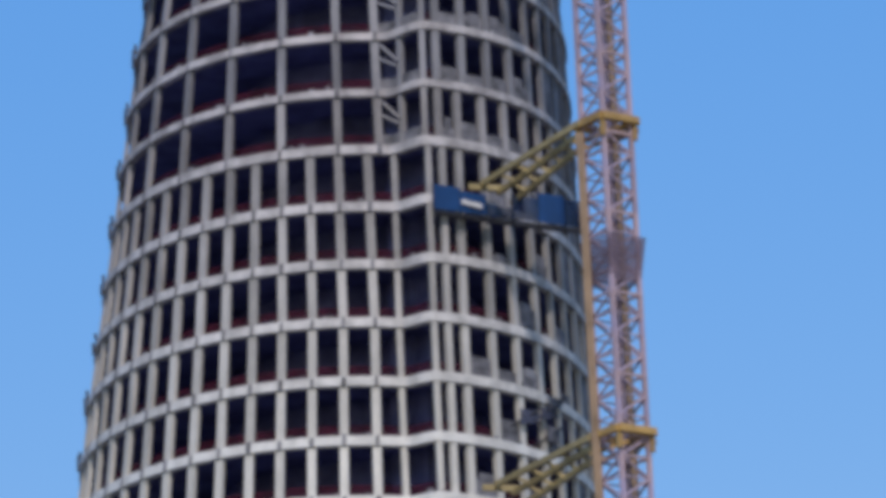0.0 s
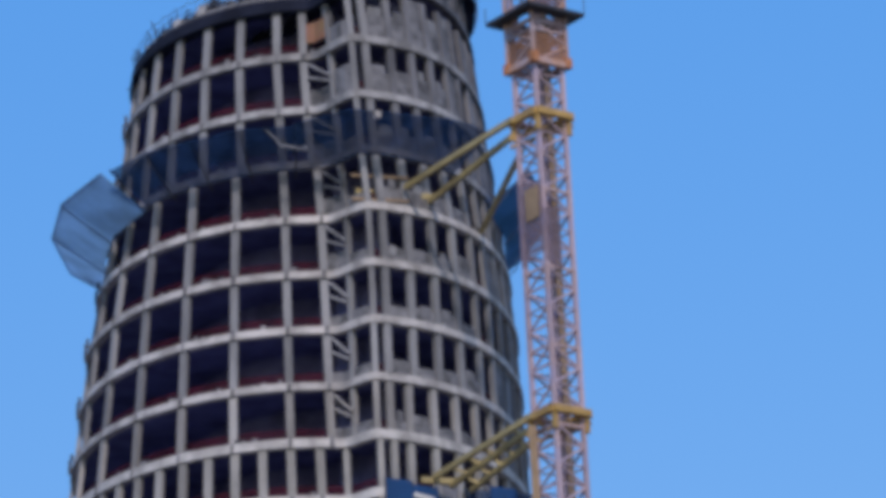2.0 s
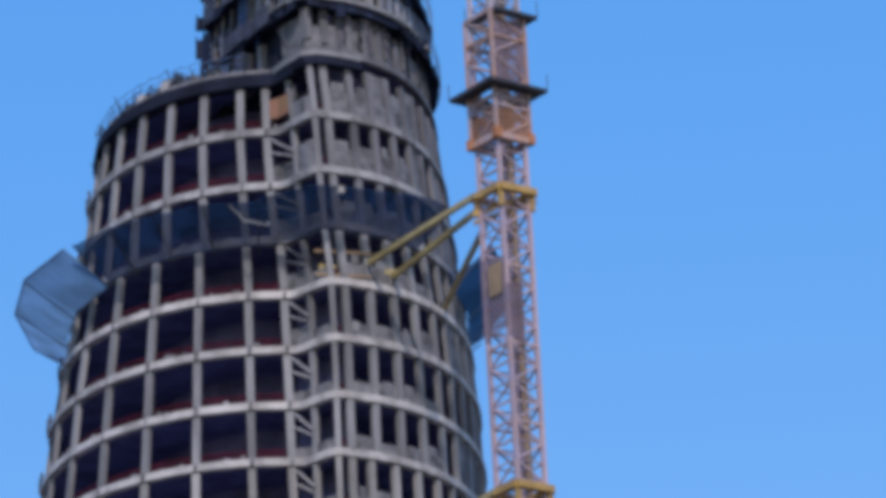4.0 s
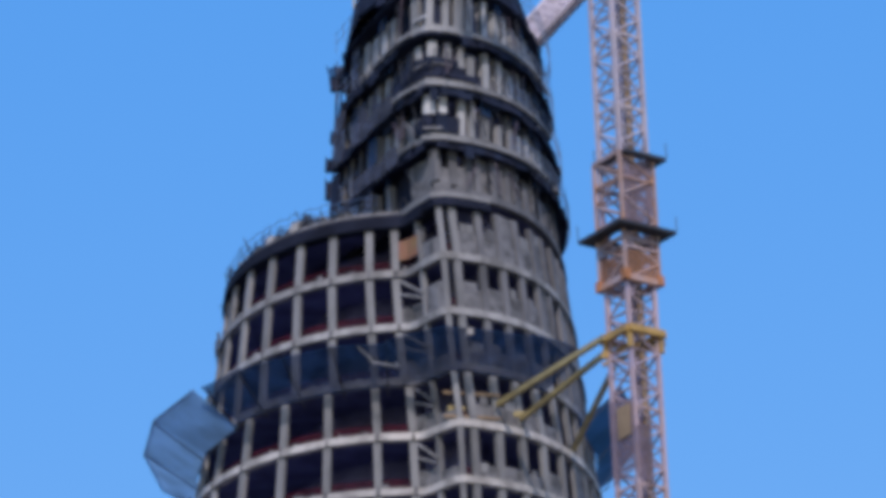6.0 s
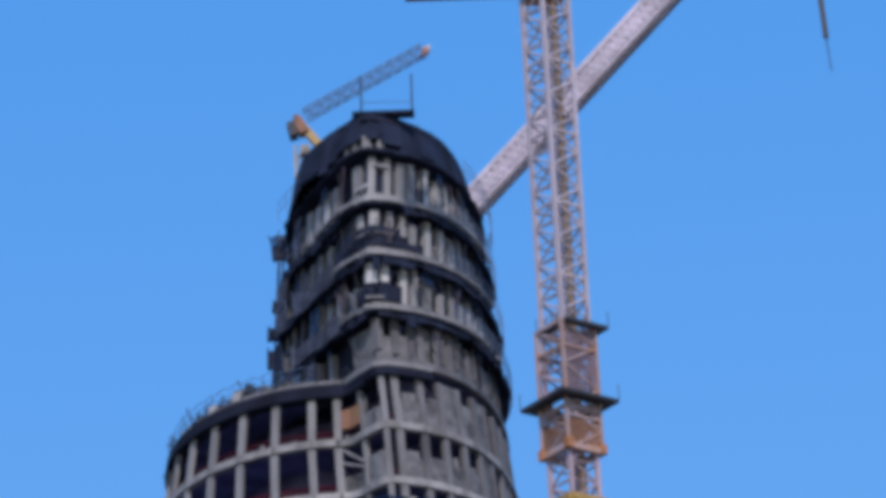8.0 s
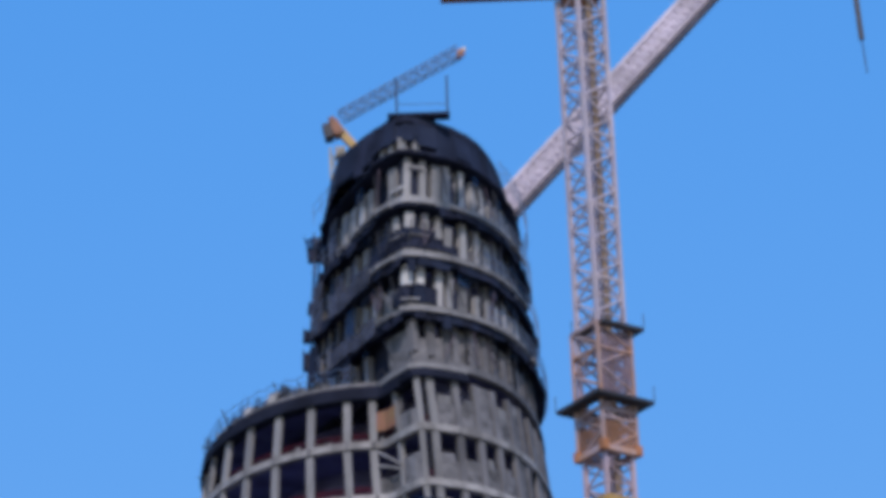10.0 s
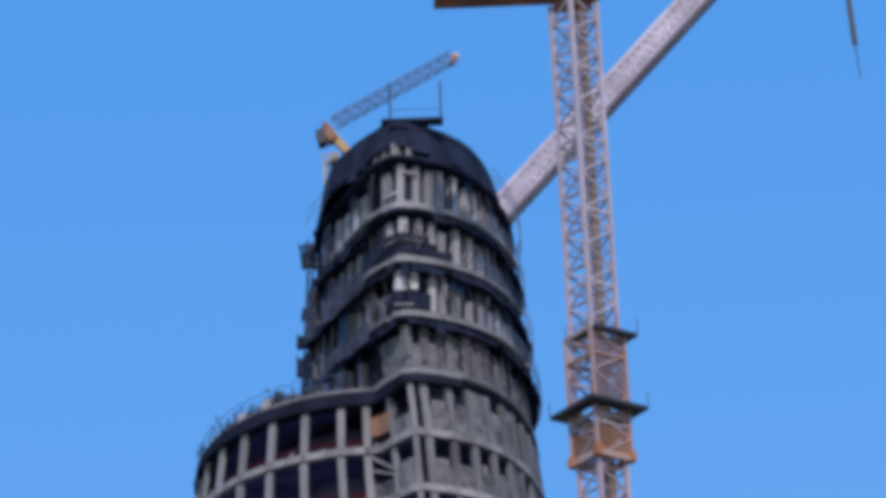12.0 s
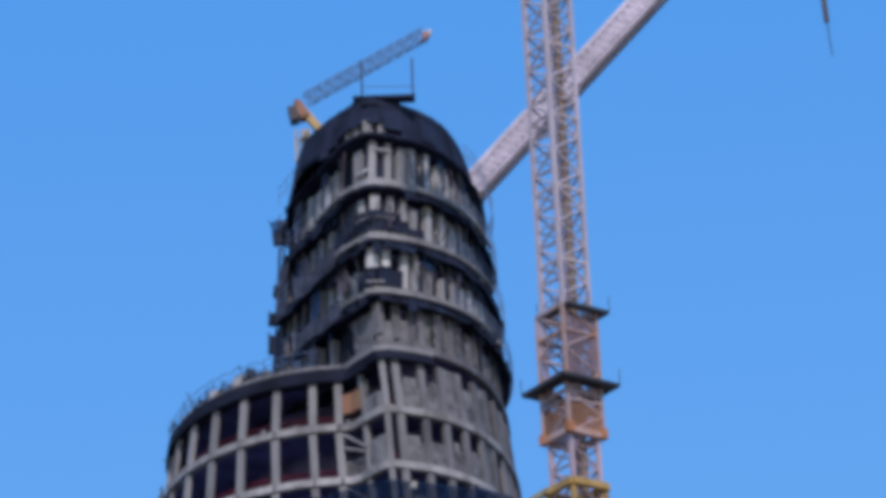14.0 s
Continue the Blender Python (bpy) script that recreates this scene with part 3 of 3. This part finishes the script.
stations = [2.0 + (total - 4.0) * i / 60 for i in range(61)]
part("top_lining", sweep([skirt(q, top + 0.45 + foot_lift(q), 0.2) for q in stations], [skirt(q, top + 0.45 + foot_lift(q), 0.3) for q in stations],
                         [skirt(q, top + 3.1, -0.15) for q in stations], [skirt(q, top + 3.1, -0.05) for q in stations], False), SCREEN, tower)
sa = 2.0
while sa < total - 2:
    w = rng.uniform(0.9, 1.9)
    z0, z1 = top + rng.uniform(0.1, 0.55) + foot_lift(sa + w / 2), top + 3.15 + rng.uniform(-0.1, 0.06)
    low_a, low_b, high_a, high_b = skirt(sa, z0, 0.42), skirt(sa + w + 0.08, z0 + rng.uniform(-0.2, 0.2), 0.42), skirt(sa, z1, 0.04), skirt(sa + w + 0.08, z1, 0.04)
    back = (low_b - low_a).cross(Vector((0, 0, 1))).normalized() * -0.08
    part("top_screen", hexa([low_a, low_b, low_b + back, low_a + back], [high_a, high_b, high_b + back, high_a + back]), SCREEN if rng.random() < 0.7 else FORM, tower)
    sa += w

# ---- safety nets ----


LEFT_NET = [(a, a + 20) for a in range(-170, -60, 20)]
FRONT_NET = [(a, a + 12) for a in range(-50, 10, 12)] + [(a, a + 6) for a in range(10, 46, 6)]
RIGHT_NET = [(62, 78), (78, 96), (96, 118), (118, 140)]
nets = thing("safety_net", "blue catch net fanned out round the tower", "safety net")
hem = {}
# one net, three blues: backlight painted into left panels, less right, none in front
for spans, out, mat, rise in ((LEFT_NET, 4.3, BLUE, 2.0), (FRONT_NET, 3.6, NAVY, 2.0), (RIGHT_NET, 3.6, DEEP, 2.4)):
    for d0, d1 in spans:
        za = 126.2 if mat is NAVY else 125.9 if mat is BLUE else 125.4
        jag = hem[d1] = rng.uniform(-0.2, 0.25)
        ds = [d0, d1]
        up = Vector((0, 0, 0.05))
        lo = [facade(za, d, 0.25) for d in ds]
        hi = [facade(za + rise + hem.get(d, jag), d, out) for d in ds]
        part("net_panel", sweep(lo, hi, [v + up for v in lo], [v + up for v in hi], False), mat, nets)
        if mat is not NAVY or d0 < 0:
            part("outrigger", bar(facade(za - 0.6, d0, 0.1), facade(za + rise + jag, d0, out), 0.06), STEEL if mat is NAVY else BOOM, nets)
        if mat is not NAVY:
            part("hem", bar(hi[0], hi[1], 0.07), BOOM, nets)

loops = [(0.0, 128.3, 0.5, 127.6), (0.5, 127.6, 0.9, 126.9), (0.9, 126.9, 2.2, 126.6), (2.2, 126.6, 3.4, 127.0)]
for x0, z0, x1, z1 in loops:
    part("rope", bar(facade(z0, angle_at(z0, x0), 3.4), facade(z1, angle_at(z1, x1), 3.0), 0.07, 5), CONCRETE, nets, "pale rope hanging on the net")
kn = facade(127.9, fold_angle(127.9), 3.3)
part("rope_knot", box(kn.x, kn.y, kn.z, 0.4, 0.3, 0.45, 0.4), BAND, nets, "pale rope knot")

# a straight gangway screen from the nose towards the mast
banner = thing("banner_screen", "dark blue banner screen along a gangway beside the crane", "banner")
B0, B1 = Vector((6.6, 321.2, 101.3)), Vector((17.2, 326.2, 101.0))
for i in range(6):
    p, q = B0.lerp(B1, i / 6), B0.lerp(B1, (i + 0.97) / 6)
    h = (1.55, 1.3, 0.6, 1.5, 1.9, 1.7)[i]
    nrm = Vector((0.38, -0.92, 0)) * 0.06
    part("banner_panel", hexa([p + nrm, q + nrm, q - nrm, p - nrm], [v + Vector((0, -0.4, h)) for v in (p + nrm, q + nrm, q - nrm, p - nrm)]), BANNER if i in (0, 1, 4) else NAVY, banner)
    part("post", bar(p + Vector((0, 0.3, -0.6)), p + Vector((0, -0.2, h + 0.2)), 0.08), STEEL, banner)
part("gangway", beam(B0 + Vector((0, 0.7, -0.1)), B1 + Vector((0, 0.7, -0.1)), 0.9, 0.1), INFILL, banner)
m0 = B0.lerp(B1, 0.17) + Vector((0.05, -0.32, 0.65))
m1 = B0.lerp(B1, 0.30) + Vector((0.05, -0.32, 0.45))
part("print_bar", beam(m0, m1, 0.05, 0.32), WHITE, banner, "white printed bar")

# torn dark sheeting and bars that hang on the right side, low down
sheet = thing("torn_sheeting", "torn dark sheeting and bars hanging on the facade", "sheeting")
for zz, x, w, h, tilt in ((87.6, 11.6, 1.3, 1.1, 0.5), (88.3, 13.0, 1.1, 0.9, 0.6), (87.0, 13.4, 0.9, 1.2, 0.2), (89.6, 13.6, 1.0, 0.6, 0.3)):
    p = facade(zz, angle_at(zz, x), 0.35)
    q = facade(zz + tilt, angle_at(zz, x + w), 0.35)
    up = Vector((0, 0, h))
    b = Vector((0, 0.06, 0))
    part("sheet", hexa([p, q, q + b, p + b], [p + up, q + up * 0.7, q + up * 0.7 + b, p + up + b]), GAUZE if x < 13.2 else INFILL, sheet)
    part("bar", bar(p + Vector((-0.9, -0.2, -0.3)), q + Vector((0.2, -0.2, h * 0.9)), 0.09, 5), STEEL, sheet)

# ---- tower crane ----
MX, MY, TURN = 17.74, 311.3, radians(35)
crane = thing("tower_crane", "tall faded orange lattice tower crane tied to the building", "crane", (MX, MY, 0))
turn = pose(0, 0, 0, 0, 0, 35)


def shared(name, data, mat):
    me = bpy.data.meshes.new(name)
    me.from_pydata([tuple(v) for v in data[0]], [], data[1])
    me.materials.append(mat)
    return me


SEC, HALF, BAYS = 5.4, 1.12, 4
CH = [(-HALF, -HALF), (HALF, -HALF), (HALF, HALF), (-HALF, HALF)]
bay = SEC / BAYS


def section_meshes(mat):
    return (shared("chord", box(0, 0, SEC / 2, 0.28, 0.28, SEC), mat),
            shared("mast_section", join(*[beam((*CH[i], 0), (*CH[(i + 1) % 4], 0), 0.16, 0.16) for i in range(4)]), mat),
            [shared("lacing", bar((-HALF, 0, 0), (HALF, 0, bay), 0.095, 5), mat), shared("lacing", bar((HALF, 0, 0), (-HALF, 0, bay), 0.095, 5), mat)],
            shared("rung", bar((-HALF, 0, 0), (HALF, 0, 0), 0.07, 5), mat))


PAINTED = [section_meshes(MAST), section_meshes(MASTUP)]
low_mast = []
for k in range(14):
    low_mast.append(([Vector(v) + Vector((0, 0, SEC * k)) for v in lattice(SEC, 2 * HALF, bay, 0.28, 0.085)[0]], lattice(SEC, 2 * HALF, bay, 0.28, 0.085)[1]))
tagged(part("lower_mast", join(*low_mast), MAST, crane, at=turn), kind="stuff")
for k in range(14, 30):
    chord_me, frame_me, lace_me, rung_me = PAINTED[k > 24]
    base = part("mast_section", frame_me, None, crane, at=pose(0, 0, SEC * k) @ turn)
    for x, y in CH:
        part("chord", chord_me, None, base, at=pose(x, y, 0))
    for side in range(4):
        rot = pose(0, 0, 0, 0, 0, 90 * side) @ pose(0, -HALF, 0)
        for b in range(BAYS):
            part("lacing", lace_me[(b + side) % 2], None, base, at=rot @ pose(0, 0, b * bay))
            if b:
                part("rung", rung_me, None, base, at=rot @ pose(0, 0, b * bay))
    part("ladder", join(beam((0.2, -0.6, 0), (0.2, -0.6, SEC), 0.3, 0.12), beam((0.5, -0.6, 0), (0.5, -0.6, SEC), 0.08, 0.12)), RAIL, base)
part("hoist_rail", beam((-1.75, -0.4, 60), (-1.75, -0.4, 102.8), 0.5, 0.4), RAIL, crane, "brown hoist rail beside the mast")


def collar(z, half, h, mat, label):
    c = [(-half, -half), (half, -half), (half, half), (-half, half)]
    ds = [beam((*c[i], 0), (*c[(i + 1) % 4], 0), h, h) for i in range(4)]
    return part("collar", join(*ds), mat, crane, label, at=pose(0, 0, z) @ turn)


def platform(z, half, aside=0.0):
    c = [(-half, -half), (half, -half), (half, half), (-half, half)]
    i = [(-1.3, -1.3), (1.3, -1.3), (1.3, 1.3), (-1.3, 1.3)]
    f = part("platform", sweep([(*p, 0) for p in i], [(*p, 0) for p in c], [(*p, 0.25) for p in i], [(*p, 0.25) for p in c]), STEEL, crane, "dark steel walkway round the mast", at=pose(aside, 0, z) @ turn)
    for a in range(4):
        for t in (0, 0.5):
            x, y = [c[a][j] + (c[(a + 1) % 4][j] - c[a][j]) * t for j in (0, 1)]
            part("rail_post", bar((x, y, 0.2), (x, y, 1.3), 0.035, 5), STEEL, f)


platform(131.2, 2.35)
platform(136.6, 1.72, 0.5)
part("mast_net", sweep([(x * 1.05, y * 1.05, 0) for x, y in CH], [(x * 1.1, y * 1.1, 0) for x, y in CH], [(x * 1.34, y * 1.34, 3.0) for x, y in CH], [(x * 1.38, y * 1.38, 3.0) for x, y in CH]), MESH, crane, "lilac mesh round a mast landing", at=pose(0, 0, 92.6) @ turn)
for (x0, y0), (x1, y1), z0, z1 in (((-1.3, -1.3), (-1.3, 1.3), 0.0, 4.9), ((-1.3, -1.3), (0.1, -1.3), -0.6, 2.9)):
    part("mast_net", hexa([(x0, y0, z0), (x1, y1, z0 - 0.5), (x1 * 0.96, y1 * 0.96, z0 - 0.5), (x0 * 0.96, y0 * 0.96, z0)],
                          [(x0, y0, z1), (x1, y1, z1 + 0.4), (x1 * 0.96, y1 * 0.96, z1 + 0.4), (x0 * 0.96, y0 * 0.96, z1)]), MESH, crane, "lilac mesh on the side of the mast", at=pose(0, 0, 114.4) @ turn)
part("landing_panel", hexa([(-1.36, -1.0, 2.4), (-1.36, 0.4, 2.4), (-1.4, 0.4, 2.4), (-1.4, -1.0, 2.4)], [(-1.36, -1.0, 4.6), (-1.36, 0.4, 4.6), (-1.4, 0.4, 4.6), (-1.4, -1.0, 4.6)]), RAIL, crane, at=pose(0, 0, 114.4) @ turn)
cage_c = [(-1.4, -1.4), (1.4, -1.4), (1.4, 1.4), (-1.4, 1.4)]
cage = part("climbing_cage", join(*[beam((*cage_c[i], 9.2), (*cage_c[(i + 1) % 4], 9.2), 0.26, 0.26) for i in range(4)]), CAGE, crane, "faded orange climbing cage", at=pose(0, 0, 127.6) @ turn)
for x, y in cage_c:
    part("cage_post", box(x, y, 4.6, 0.22, 0.22, 9.2), CAGE, cage)
for i in range(4):
    (x0, y0), (x1, y1) = cage_c[i], cage_c[(i + 1) % 4]
    for b in range(6):
        za, zb = 1.53 * b, 1.53 * (b + 1)
        if b % 2:
            za, zb = zb, za
        part("cage_lacing", bar((x0, y0, za), (x1, y1, zb), 0.09, 5), CAGE, cage)
    for zz in (2.4, 3.0, 7.4):
        part("cage_rail", bar((x0, y0, zz), (x1, y1, zz), 0.12, 5), CAGE, cage)
    if i != 1:
        part("cage_plate", hexa([(x0, y0, 0.4), (x1, y1, 0.4), (x1 * 0.97, y1 * 0.97, 0.4), (x0 * 0.97, y0 * 0.97, 0.4)], [(x0, y0, 2.2), (x1, y1, 2.2), (x1 * 0.97, y1 * 0.97, 2.2), (x0 * 0.97, y0 * 0.97, 2.2)]), MESHO, cage)
for i in (0,):
    (x0, y0), (x1, y1) = [(a * 0.985, b * 0.985) for a, b in (cage_c[i], cage_c[(i + 1) % 4])]
    part("cage_mesh", hexa([(x0, y0, 3.9), (x1, y1, 3.9), (x1 * 0.97, y1 * 0.97, 3.9), (x0 * 0.97, y0 * 0.97, 3.9)], [(x0, y0, 8.8), (x1, y1, 8.8), (x1 * 0.97, y1 * 0.97, 8.8), (x0 * 0.97, y0 * 0.97, 8.8)]), MESH, cage, "lilac mesh on the cage")
collar(127.8, 1.38, 0.4, CAGE, "faded orange cage foot")
for a, b in ((-1.4, -1.4), (1.4, -1.4), (-1.4, 1.4)):
    part("cage_shoe", box(a, b, 0.35, 0.5, 0.5, 0.7), ORANGE, crane, at=pose(0, 0, 127.6) @ turn)
for z, ends in ((82.7, ((9.9, 323.0), (11.0, 323.7), (11.9, 324.6))), (103.5, ((9.9, 323.2), (11.0, 323.9), (11.9, 324.8))), (124.15, ((8.9, 322.8), (10.4, 324.6), (14.2, 329.6)))):
    collar(z, 1.45, 0.46, TIE, "orange-yellow tie frame")
    for a, b in ((-1.3, -1.3), (1.3, -1.3), (-1.3, 1.3), (1.3, 1.3)):
        part("collar_leg", beam((a, b, 0), (a, b, -1.3), 0.3, 0.3), TIE, crane, at=pose(0, 0, z) @ turn)
    for low in (-0.9, -1.5):
        part("collar_brace", beam((1.5, -1.5, low + 0.9), (-1.5, 1.5, low - 0.2), 0.22, 0.26), TIE if low > -1 else RAIL, crane, at=pose(0, 0, z) @ turn)
    starts = ((-1.9, -0.3, 0.0), (-1.9, 0.4, -0.9), (-1.3, 1.2, -1.6)) if z > 120 else ((-1.7, -0.4, 0.0), (-1.6, 0.0, -0.6), (-1.4, 0.5, -1.2))
    drop = 0.6 if z > 120 else 0.75
    feet = [Vector((x - MX, y - MY, p[2] * drop)) for (x, y), p in zip(ends, starts)]
    for p, q in zip(starts, feet):
        part("tie_strut", beam(p, q, 0.3, 0.36), YELLOW, crane, at=pose(0, 0, z))
    if z < 120:
        for one in (0, 1):
            for t in (0.2, 0.36, 0.52, 0.68, 0.84):
                part("tie_rung", beam(Vector(starts[one]).lerp(feet[one], t), Vector(starts[one + 1]).lerp(feet[one + 1], t - 0.06), 0.16, 0.2), YELLOW, crane, at=pose(0, 0, z))
    part("wall_shoe", beam((ends[0][0] - MX - (3.4 if z > 120 else 0.9), ends[0][1] - MY - 0.1, -0.2), (ends[1][0] - MX + 0.4, ends[1][1] - MY - 0.1, -0.2), 0.35, 0.4), YELLOW, crane, at=pose(0, 0, z))
for h in (-1.0, 0.7):
    part("tie_ledger", beam((5.2 - MX, 321.9 - MY, 124.15 + h), (9.1 - MX, 322.9 - MY, 124.15 + h), 0.14, 0.18), RAIL, crane, "brown ledger on the facade beside the tie")
part("slewing_deck", join(box(-3.9, 0, 163.4, 11.4, 2.6, 1.4), box(0, 0, 162.4, 2.6, 2.6, 0.8)), ORANGE, crane, "orange machinery deck on the mast")

# ---- the second crane's jib, rising from behind the tower ----
P, Q = Vector((3.05, 352, 153.9)), Vector((41.5, 352, 195.9))
jib = thing("luffing_jib", "pale lattice jib of a crane behind the tower", "crane", P)
jl = (Q - P).length
ang = atan2(Q.z - P.z, Q.x - P.x)
boom = part("lattice_boom", lattice(jl, 1.66, 0.36, 0.24, 0.12), LILAC, jib, at=pose(0, 0, 0, 0, 90 - math.degrees(ang), 0))
for y in (-0.85, 0.85):
    part("lower_chord", beam((0.92, y, 0), (0.92, y, jl), 0.22, 0.22), GREY, boom, "dark grey lower chord")
part("crane_mast", lattice(153.9, 2.0, 2.0, 0.24, 0.08), LILAC, jib, at=pose(0, 0, -153.9))
hook = part("hook_rope", bar((Q.x - P.x, 0, Q.z - P.z), (Q.x - P.x, 0, 183 - P.z), 0.05), STEEL, jib)
part("hook_block", join(beam((Q.x - P.x, 0, 184.5 - P.z), (Q.x - P.x + 0.3, 0, 178.5 - P.z), 0.25, 0.4), bar((Q.x - P.x + 0.3, 0, 178.5 - P.z), (Q.x - P.x + 0.5, 0, 175.6 - P.z), 0.05)), STEEL, jib)

# ---- small crane on the tower's top ----
mini = thing("roof_crane", "small orange crane on the tower's top with a thin jib", "crane", (0.6, 334, 158.4))
part("pedestal", lattice(3.6, 1.0, 1.2, 0.15, 0.05), YELLOW, mini)
part("cab", join(box(0.0, 0, 0, 0.7, 1.0, 1.2), box(0.05, 0, 0.75, 0.4, 0.6, 0.5)), RUST, mini, at=pose(0.0, 0, 5.3, 0, -25, 0))
part("back_leg", beam((0.1, 0, 5.4), (1.5, 0, 3.5), 0.6, 0.55), TIE, mini)
part("winch_box", box(0.2, 0, 3.4, 0.7, 0.7, 0.7), PALE, mini)
part("counterweight", box(0, 0, 0, 0.6, 1.1, 1.1), STEEL, mini, at=pose(-0.62, 0, 5.05, 0, -12, 0))
a, b = Vector((0.4, 0, 6.3)), Vector((9.3, 0, 11.3))
part("boom", lattice((b - a).length, 0.82, 0.45, 0.055, 0.028), BOOM, mini, at=Matrix.Translation(a) @ pose(0, 0, 0, 0, 90 - math.degrees(atan2(5.0, 8.9)), 0))
part("boom_tip", join(box(9.4, 0, 11.2, 0.5, 0.4, 0.45), box(9.2, 0, 10.9, 0.35, 0.3, 0.3)), ORANGE, mini)
part("tip_sheave", box(9.62, 0, 11.45, 0.3, 0.35, 0.25), WHITE, mini)
